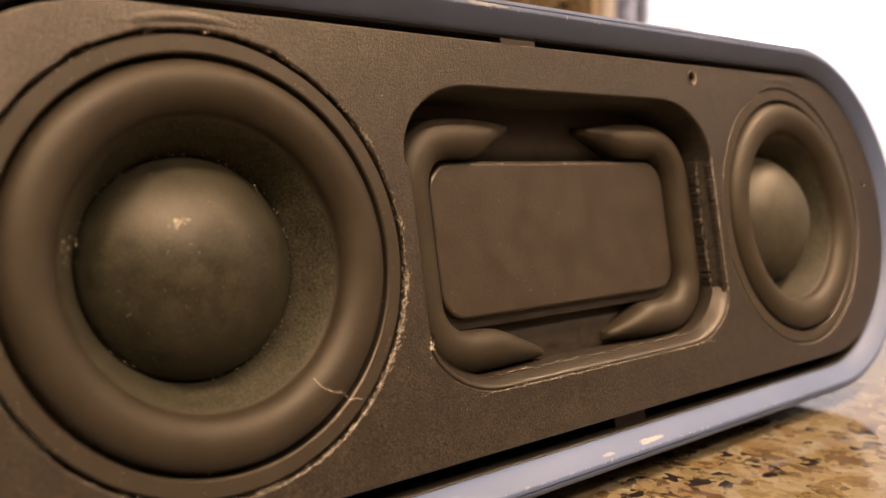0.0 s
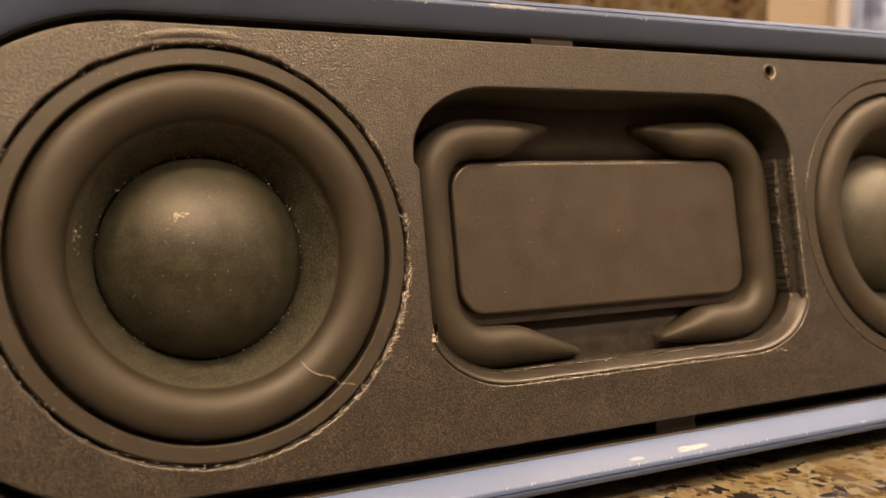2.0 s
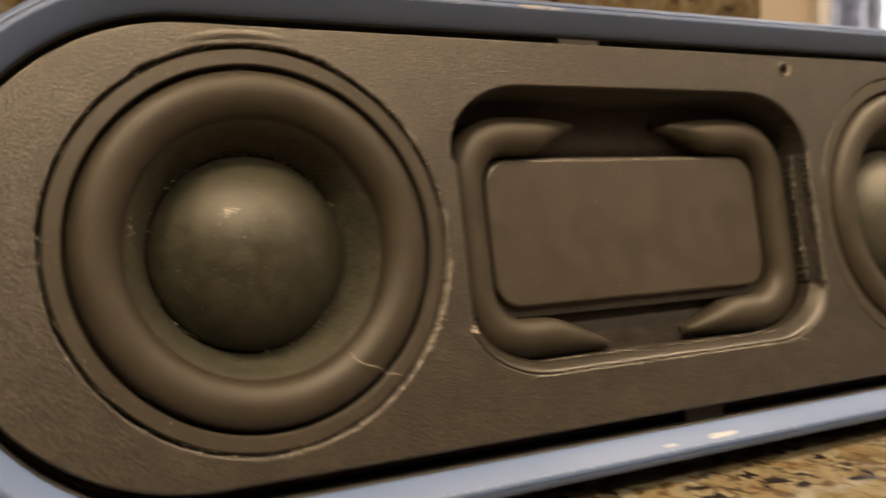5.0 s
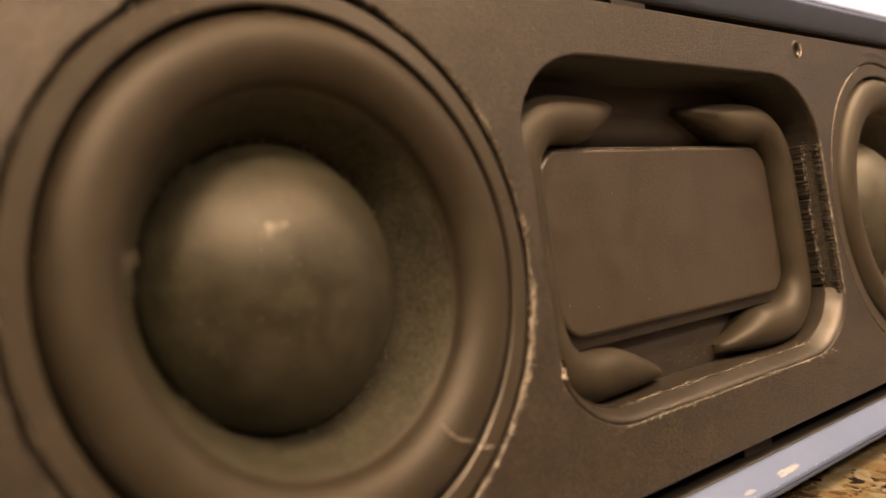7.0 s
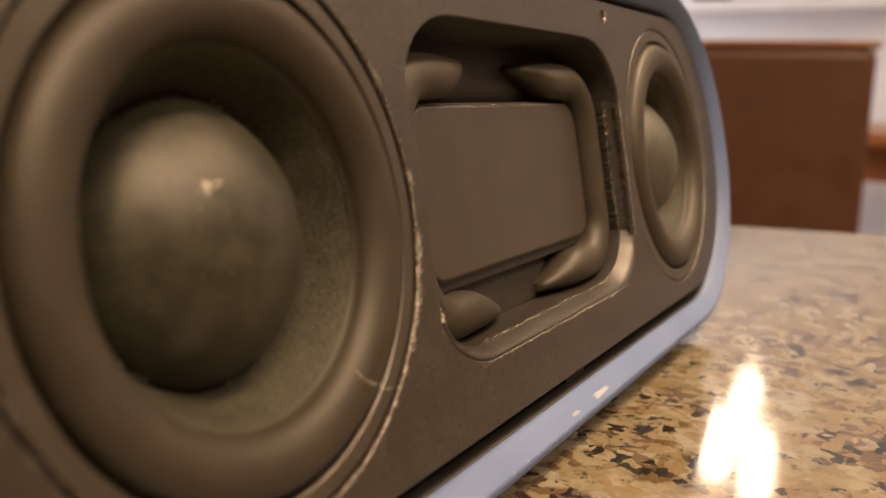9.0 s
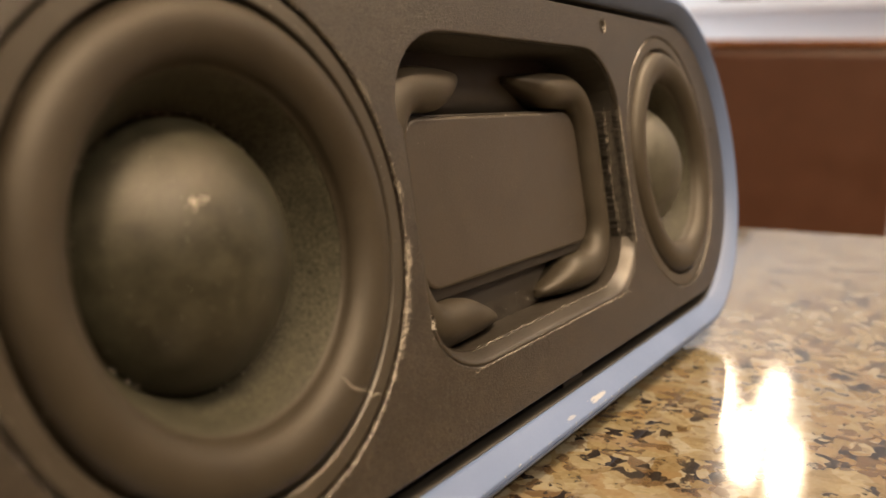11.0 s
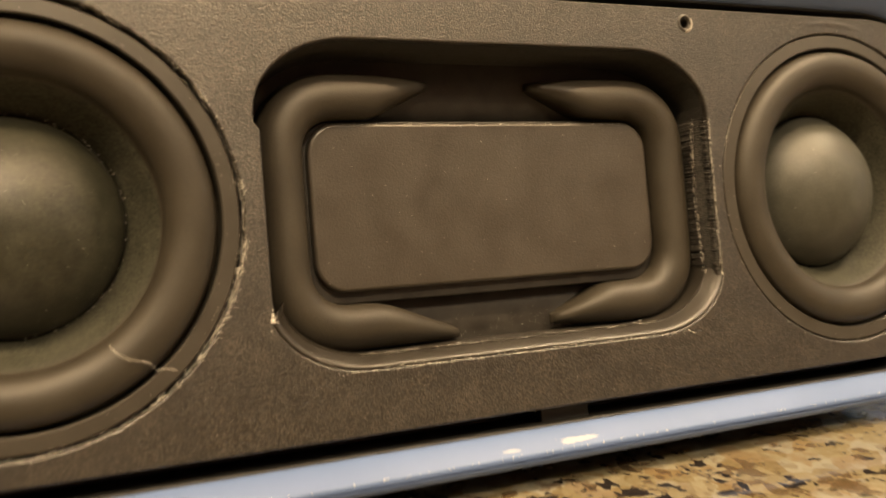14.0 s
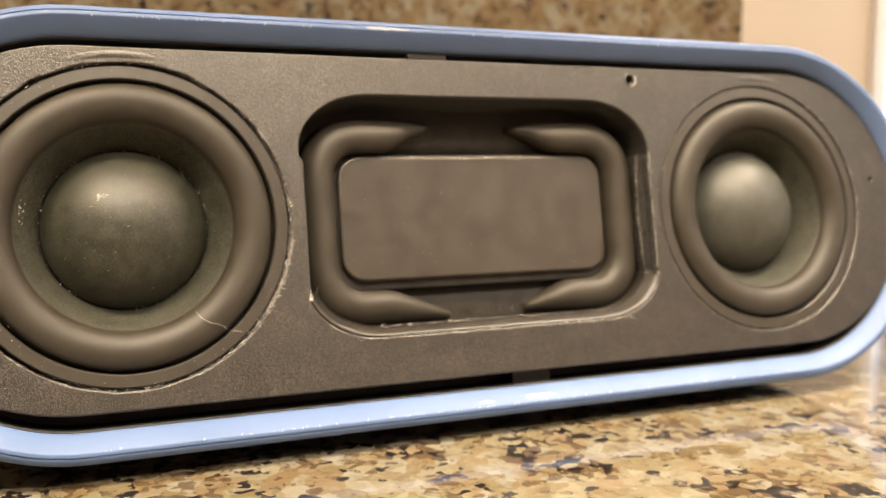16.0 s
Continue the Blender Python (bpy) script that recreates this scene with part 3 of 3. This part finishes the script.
def roll(s, low_tip, low_start, top_tip, top_start, outer):
    """Half of the rubber roll: it hugs the plate and its inner flank runs out to a blunt tip above and below."""
    e, c = 0.018, 0.14
    ix, iw0, iw1 = px1 + e, pw0 - 0.052, pw1 + e
    inside = line((low_tip[0], low_tip[1] + 0.020), (low_start, iw0), 14) + line((low_start, iw0), (ix - c, iw0), 5)
    inside += bend(ix - c, iw0 + c, c, c, -90, 0, 12) + line((ix, iw0 + c), (ix, iw1 - c), 10) + bend(ix - c, iw1 - c, c, c, 0, 90, 12)
    inside += line((ix - c, iw1), (top_start, iw1), 5) + line((top_start, iw1), (top_tip[0], top_tip[1] - 0.018), 14) + [(top_tip[0], top_tip[1] - 0.018)]
    ox, ow0, ow1, oc = outer, -0.585, 0.580, 0.30
    outside = line((low_tip[0], low_tip[1] - 0.020), (low_start, ow0 + 0.006), 14) + line((low_start, ow0 + 0.006), (ox - oc, ow0), 5)
    outside += bend(ox - oc, ow0 + oc, oc, oc, -90, 0, 12) + line((ox, ow0 + oc), (ox, ow1 - oc), 10) + bend(ox - oc, ow1 - oc, oc, oc, 0, 90, 12)
    outside += line((ox - oc, ow1), (top_start, ow1 - 0.002), 5) + line((top_start, ow1 - 0.002), (top_tip[0], top_tip[1] + 0.018), 14) + [(top_tip[0], top_tip[1] + 0.018)]
    for _ in range(4):
        inside, outside = ([o[0]] + [((a[0] + 2 * b[0] + d[0]) / 4, (a[1] + 2 * b[1] + d[1]) / 4) for a, b, d in zip(o, o[1:], o[2:])] + [o[-1]] for o in (inside, outside))
    loops, n = [], len(inside)
    for k, (i, o) in enumerate(zip(inside, outside)):
        ease = min(1.0, min(k, n - 1 - k) / 17)
        ease = math.sin(ease * math.pi / 2) ** 0.8
        lift = 0.030 + 0.115 * ease
        ring = [v(s * i[0], 0.275, i[1])]
        for j in range(17):
            a = math.pi * j / 16
            f = 0.5 - 0.5 * math.cos(a)
            ring.append(v(s * (i[0] + (o[0] - i[0]) * f), 0.255 - 0.055 * (1 - f) * ease - lift * math.sin(a) ** 0.8 * (1 - 0.15 * (1 - f)), i[1] + (o[1] - i[1]) * f))
        ring.append(v(s * o[0], 0.275, o[1]))
        loops.append(ring)
    part("roll", loft(loops, True, True, True), rubber_mat, tray, "raised rubber roll with tapered ends", True, 60)


flat_plate("flange", [rounded(px0 - 0.014, px1 + 0.014, pw0 - 0.050, pw1 + 0.014, 0.13)], 0.205, 0.06, 0.006, membrane_mat, tray, "thin rubber flange under the radiator plate")
roll(1, (0.29, -0.528), 0.54, (0.25, 0.540), 0.53, 1.062)
roll(-1, (0.19, -0.545), 0.56, (0.25, 0.540), 0.55, 1.045)

# lip along the lower edge of the recess
low = [(x, w) for x, w in cut if w < -0.36]
low = sorted([p for p in low], key=lambda p: math.atan2(p[1] - 0.4, p[0]))
part("recess_lip", loft([[v(x, n, w) for x, w in shrunk(low, d)] for d, n in ((-0.002, 0.03), (0.0, 0.004), (0.005, -0.002), (0.012, -0.001), (0.022, 0.014), (0.034, 0.036), (0.044, 0.062), (0.048, 0.070), (0.053, 0.068), (0.056, 0.08), (0.058, 0.27))], False), lip_mat, tray, "rounded shiny lower lip with dust", True, 60)
ragged = random.Random(11)
strip_loops = []
for k in range(121):
    w = -0.392 + 0.74 * k / 120
    curve = 0.018 * (1 - ((w + 0.02) / 0.37) ** 2)
    j0, j1 = ragged.gauss(0, 0.0035), ragged.gauss(0, 0.0035)
    strip_loops.append([v(x, n, w) for x, n in ((1.086 + j1, 0.075), (1.082 + j1, 0.004), (1.070 + j1, 0.012), (1.066, 0.040), (1.056 - curve, 0.075), (1.050 - curve + j0, 0.066), (1.045 - curve + j0, 0.085), (1.050 - curve, 0.26))])
part("felt_strip", loft(strip_loops, True, True, True), felt_mat, tray, "frayed dark felt strip")

# ---- dust, lint and a hair ----
rnd = random.Random(4)


def fibres(specs, sides=4):
    bm = bmesh.new()
    for pts, r in specs:
        t = tube(pts, [r] * len(pts), sides)
        me = bpy.data.meshes.new("t")
        t.to_mesh(me)
        t.free()
        bm.from_mesh(me)
        bpy.data.meshes.remove(me)
    return bm


hair = [(-1.64, -0.045, -0.44), (-1.615, -0.05, -0.475), (-1.575, -0.05, -0.498), (-1.533, -0.04, -0.508), (-1.505, -0.03, -0.522), (-1.485, -0.02, -0.545), (-1.45, -0.008, -0.545), (-1.415, -0.006, -0.555)]
ob = part("hair", fibres([([v(*p) for p in hair], 0.000034)], 6), lint_mat)
ob.matrix_world = FACE
tagged(ob, "single pale hair stuck across the driver ring", "hair")
specs = []
for cx in (-RINGS, RINGS):
    for k in range(380 if cx < 0 else 260):
        a = radians(rnd.gauss(-28, 34)) if rnd.random() < 0.65 else rnd.uniform(0, 2 * math.pi)
        r = RING_R + rnd.gauss(0.002, 0.006)
        p = Vector((cx + r * math.cos(a), -0.004, r * math.sin(a)))
        L = rnd.uniform(0.004, 0.014)
        b = a + math.pi / 2 + rnd.gauss(0, 0.5)
        d = Vector((math.cos(b), -rnd.uniform(0, 0.3), math.sin(b)))
        q = p + d * L * 0.5 + Vector((rnd.gauss(0, 0.003), 0, rnd.gauss(0, 0.003)))
        specs.append(([v(*p), v(*q), v(*(p + d * L))], rnd.uniform(0.000013, 0.000033)))
for k in range(260):
    x = rnd.uniform(-0.85, 0.9)
    w = -0.640 + rnd.gauss(0, 0.004)
    b = rnd.uniform(0, math.pi)
    L = rnd.uniform(0.006, 0.02)
    specs.append(([v(x, -0.004, w), v(x + L * math.cos(b), -0.008, w + 0.4 * L * math.sin(b))], rnd.uniform(0.000014, 0.000034)))
# frayed pale edge of the felt beside the radiator
for k in range(420):
    w = rnd.uniform(-0.39, 0.36)
    x, n = (1.084 + rnd.gauss(0, 0.004), -0.002) if k % 2 else (1.048 - 0.018 * (1 - ((w + 0.02) / 0.37) ** 2) + rnd.gauss(0, 0.004), 0.076)
    L = rnd.uniform(0.004, 0.012)
    b = rnd.uniform(0, 2 * math.pi)
    specs.append(([v(x, n, w), v(x + 0.6 * L * math.cos(b), n - 0.004, w + L * math.sin(b))], rnd.uniform(0.000013, 0.000033)))
for k in range(170):
    a = radians(rnd.choice((-9, -13, -17, -21, -24, -29, -34, -41, 6, 33)) + rnd.gauss(0, 1.1))
    r = RING_R + 0.008 + rnd.gauss(0, 0.006)
    b = a + math.pi / 2 + rnd.gauss(0, 0.7)
    L = rnd.uniform(0.006, 0.02)
    n = rnd.uniform(-0.012, 0.0)
    p = (-RINGS + r * math.cos(a), n, r * math.sin(a))
    specs.append(([v(*p), v(p[0] + L * math.cos(b), n - 0.003, p[2] + L * math.sin(b))], rnd.uniform(0.000013, 0.000035)))
for k in range(90):  # dust line along the lip's inner edge
    x = rnd.uniform(-0.72, 0.72)
    b = rnd.gauss(0, 0.4)
    L = rnd.uniform(0.004, 0.018)
    w = -0.580 + rnd.gauss(0, 0.003)
    specs.append(([v(x, 0.060, w), v(x + L * math.cos(b), 0.058, w + L * math.sin(b))], rnd.uniform(0.000015, 0.000035)))
ob = part("lint", fibres(specs), lint_mat)
ob.matrix_world = FACE
tagged(ob, "pale lint and frayed fibres along the driver edges", "lint", kind="stuff")


def specks(items):
    """Flakes of dust: squashed octahedra at given places with their half sizes and turn."""
    bm = bmesh.new()
    for p, a, b, turn, up in items:
        nrm = Vector(up).normalized()
        t = nrm.cross(Vector((0.3, 0.1, 1))).normalized()
        u = nrm.cross(t)
        e = math.cos(turn) * t + math.sin(turn) * u
        f = nrm.cross(e)
        c = v(*p)
        q = [bm.verts.new(c + d) for d in (e * a, f * b, -e * a, -f * b, nrm * min(a, b) * 0.5)]
        for k in range(4):
            bm.faces.new((q[k], q[(k + 1) % 4], q[4]))
        bm.faces.new(q[3::-1])
    return bm


DOME_R, DOME_N0, DOME_N1 = 0.398, -0.03, 0.205
DOME_RC = (DOME_R ** 2 + (DOME_N1 - DOME_N0) ** 2) / (2 * (DOME_N1 - DOME_N0))


def on_dome(cx, x, w):
    r2 = x * x + w * w
    n = DOME_N0 + DOME_RC - math.sqrt(DOME_RC ** 2 - r2)
    return (cx + x, n - 0.001, w), (x, n - DOME_RC - DOME_N0, w)


flakes = []
MM = 0.001
for cx, many in ((-RINGS, 1.0), (RINGS, 0.35)):
    for k in range(int(70 * many)):  # ring of dust where dome and cone meet
        a = rnd.uniform(0, 2 * math.pi)
        r = 0.404 + rnd.gauss(0, 0.004)
        flakes.append(((cx + r * math.cos(a), 0.205, r * math.sin(a)), rnd.uniform(0.06, 0.20) * MM, rnd.uniform(0.06, 0.14) * MM, a + 1.57, (0, -1, 0)))
    for k in range(int(90 * many)):
        a, r = rnd.uniform(0, 2 * math.pi), 0.39 * math.sqrt(rnd.random())
        p, up = on_dome(cx, r * math.cos(a), r * math.sin(a))
        flakes.append((p, rnd.uniform(0.03, 0.10) * MM, rnd.uniform(0.03, 0.07) * MM, rnd.uniform(0, 3), up))
    for k in range(int(130 * many)):
        a, r = rnd.uniform(0, 2 * math.pi), rnd.choice((0.515, 0.522, 0.70, 0.735, 0.76))
        n = {0.515: 0.048, 0.522: 0.046, 0.70: 0.01, 0.735: 0.0, 0.76: 0.0}[r]
        flakes.append(((cx + r * math.cos(a), n - 0.002, r * math.sin(a)), rnd.uniform(0.04, 0.12) * MM, rnd.uniform(0.03, 0.07) * MM, a, (0, -1, 0)))
for k in range(16):  # pale scratches on the dome
    p, up = on_dome(-RINGS, -0.118 + rnd.gauss(0, 0.018), 0.145 + rnd.gauss(0, 0.010))
    flakes.append((p, rnd.uniform(0.15, 0.42) * MM, rnd.uniform(0.06, 0.12) * MM, 0.9 + rnd.gauss(0, 0.4), up))
for k in range(60):
    x, w = rnd.uniform(-0.8, 0.8), rnd.uniform(-0.31, 0.35)
    flakes.append(((x, 0.164, w), rnd.uniform(0.03, 0.11) * MM, rnd.uniform(0.03, 0.07) * MM, rnd.uniform(0, 3), (0, -1, 0)))
for k in range(1100):
    x, w = rnd.uniform(-2.9, 2.9), rnd.uniform(-0.9, 0.86)
    if min(math.hypot(x - RINGS, w), math.hypot(x + RINGS, w)) > 0.8 and not (abs(x) < 1.1 and -0.63 < w < 0.70):
        flakes.append(((x, -0.0005, w), rnd.uniform(0.02, 0.075) * MM, rnd.uniform(0.02, 0.045) * MM, rnd.uniform(0, 3), (0, -1, 0)))
for k in range(150):
    flakes.append(((rnd.uniform(-0.6, 0.75), 0.268, -0.53 + rnd.gauss(0, 0.030)), rnd.uniform(0.03, 0.12) * MM, rnd.uniform(0.02, 0.06) * MM, rnd.uniform(0, 3), (0, -1, 0.3)))
for k in range(60):  # worn upper edge of the radiator plate
    flakes.append(((rnd.uniform(-0.72, 0.70), 0.168, 0.358 + rnd.gauss(0, 0.0015)), rnd.uniform(0.1, 0.5) * MM, rnd.uniform(0.02, 0.05) * MM, 1.57, (0, -1, 0.6)))
for k in range(26):  # smudge on the cone
    flakes.append(((-2.405 + rnd.gauss(0, 0.014), 0.075, 0.085 + rnd.gauss(0, 0.035)), rnd.uniform(0.05, 0.22) * MM, rnd.uniform(0.04, 0.10) * MM, 1.3 + rnd.gauss(0, 0.5), (0.6, -1, 0)))
for k in range(140):  # scratches and the rim crease's glint, painted as pale flakes
    x = rnd.uniform(-2.1, 2.0)
    side = 1 if rnd.random() < 0.5 else -1
    w = ZC + side * (R + 0.129 + rnd.gauss(0, 0.002))
    flakes.append(((x, -0.066, w), rnd.uniform(0.1, 0.5) * MM, rnd.uniform(0.03, 0.06) * MM, 1.57, (0, -1, 0)))
for k in range(30):
    flakes.append(((-1.058 + rnd.gauss(0, 0.006), -0.004, -0.405 + rnd.gauss(0, 0.012)), rnd.uniform(0.08, 0.25) * MM, rnd.uniform(0.06, 0.12) * MM, rnd.uniform(0, 3), (0, -1, 0)))
for k in range(150):
    w = rnd.uniform(-0.385, 0.345)
    if k % 3:
        p = (1.047 - 0.018 * (1 - ((w + 0.02) / 0.37) ** 2) + rnd.gauss(0, 0.002), 0.064, w)
    else:
        p = (1.084 + rnd.gauss(0, 0.002), -0.001, w)
    flakes.append((p, rnd.uniform(0.04, 0.13) * MM, rnd.uniform(0.03, 0.07) * MM, rnd.uniform(0, 3), (-0.4, -1, 0)))
for k in range(220):  # dust settled on the membrane and along the lip
    flakes.append(((rnd.uniform(-0.72, 0.80), 0.058, -0.582 + rnd.gauss(0, 0.0025)), rnd.uniform(0.02, 0.09) * MM, rnd.uniform(0.02, 0.05) * MM, rnd.uniform(0, 3), (0, -1, 0.4)))
ob = part("dust", specks(flakes), lint_mat)
ob.matrix_world = FACE
tagged(ob, "pale dust flakes and painted glints over the speaker's front", "dust", kind="stuff")

# ---- ceiling lamps and chandelier ----
for cx, cy, power in UNSEEN_CANS:
    can = tagged(empty("unseen_recessed_light", pose(cx, cy, CEIL)), "unseen round recessed ceiling light, lit warm white", "ceiling light", "kitchen ceiling lights")
    bm = bmesh.new()
    part("trim_ring", loft([[Vector((r * math.cos(a), r * math.sin(a), z)) for a in (2 * math.pi * k / 32 for k in range(32))] for r, z in ((0.09, 0.0), (0.088, -0.006), (0.064, -0.004), (0.06, 0.0))]), white_mat, can, smooth=True)

# unseen cabinet, added only to carry the added bar lights
cab = tagged(empty("added_wall_cabinet", pose(0, 0, 0)), "brown wooden cabinet added out of view above the counter", "cabinet")
part("body", boxed(-1.8, 0.27, -0.20, WALL_Y + 0.018, 0.47, 1.35, 0.003), cabinet_mat, cab)
for k in range(4):
    part("door", boxed(-1.79 + 0.515 * k, -1.285 + 0.515 * k, -0.222, -0.2005, 0.48, 1.34, 0.004), cabinet_mat, cab)
for bx, power in BARS:
    bar = tagged(empty("added_bar_light", pose(bx, BAR_Y, 0.4695)), "slim lit bar light, added out of view under the added cabinet", "light", "under-cabinet lights")
    part("body", boxed(-0.16, 0.16, -0.018, 0.018, -0.018, 0.0, 0.003), white_mat, bar)

CH = Vector((2.04, 0.36, 0.62))
chand = tagged(empty("chandelier", Matrix.Translation(CH)), "chandelier with lit frosted glass shades over the dining table", "chandelier")
part("stem", tube([Vector((0, 0, 0.0)), Vector((0, 0, CEIL - CH.z))], [0.008, 0.008], 10, Vector((0, 1, 0))), black_mat, chand)
for dx, dy in ((0.20, -0.01), (0.16, 0.125), (-0.14, -0.01), (-0.21, -0.115)):
    d = Vector((dx, dy, 0))
    arm = part("arm", tube([Vector((0, 0, 0.02)), d * 0.4 + Vector((0, 0, -0.03)), d * 0.8 + Vector((0, 0, -0.02)), d + Vector((0, 0, 0.035))], [0.006] * 4, 8, Vector((0, 0, 1))), black_mat, chand)
    part("shade", loft([[d + Vector((r * math.cos(t), r * math.sin(t), z)) for t in (2 * math.pi * j / 20 for j in range(20))] for r, z in ((0.012, 0.035), (0.028, 0.05), (0.036, 0.09), (0.036, 0.14), (0.030, 0.19))], True, True, True), bulb_mat, chand, "lit frosted glass shade", True)

# ---- dining room ----
chair = tagged(empty("dining_chair", pose(1.90, 0.296, FLOOR, 0, 0, 10.3)), "dark brown leather high-backed dining chair", "chair")
part("backrest", boxed(-0.03, 0.03, -0.20, 0.20, 0.45, 1.085, 0.02), leather_mat, chair, "dark brown leather backrest")
part("top_rail", boxed(-0.032, 0.032, -0.205, 0.205, 1.085, 1.10, 0.005), wood_mat, chair, "light wooden top rail")
part("seat", boxed(0.03, 0.45, -0.21, 0.21, 0.40, 0.48, 0.02), leather_mat, chair)
for lx in (0.0, 0.42):
    for ly in (-0.18, 0.18):
        part("leg", boxed(lx - 0.02, lx + 0.02, ly - 0.02, ly + 0.02, 0.0, 0.42 if lx else 0.46, 0.004), wood_mat, chair)
table = tagged(empty("dining_table", pose(2.85, 0.25, FLOOR)), "reddish brown wooden dining table", "table")
part("tabletop", boxed(-0.5, 0.5, -0.75, 0.9, 0.86, 0.90, 0.01), wood_mat, table)
part("apron", boxed(-0.44, 0.44, -0.69, 0.84, 0.77, 0.859), wood_mat, table)
for lx in (-0.42, 0.42):
    for ly in (-0.66, 0.81):
        part("leg", boxed(lx - 0.035, lx + 0.035, ly - 0.035, ly + 0.035, 0.0, 0.769, 0.005), wood_mat, table)
shelf = tagged(part("wall_shelf", boxed(3.38, 3.60, 0.20, 1.25, 0.375, 0.41, 0.004), pale_mat), "pale wall shelf on the dining room wall", "shelf")
bm = bmesh.new()
fold = [(3.56 + 0.02 * math.sin(k * 1.9), 2.70 + 0.36 * k / 24) for k in range(25)]
bm = loft([[Vector((x, y, z)) for x, y in fold] + [Vector((x + 0.012, y, z)) for x, y in reversed(fold)] for z in (FLOOR + 0.02, CEIL - 0.1)], True, True, True)
tagged(part("curtain", bm, curtain_mat, smooth=True), "mottled grey curtain hanging beside the window", "curtain")
bowl = loft([[Vector((3.50 + r * math.cos(a), 0.83 + r * math.sin(a), z)) for a in (2 * math.pi * k / 24 for k in range(24))] for r, z in ((0.05, 0.411), (0.06, 0.415), (0.10, 0.46), (0.115, 0.50), (0.105, 0.495), (0.05, 0.43))], True, True, True)
tagged(part("bowl", bowl, dark_mat, smooth=True), "dark bowl standing on the wall shelf", "bowl")
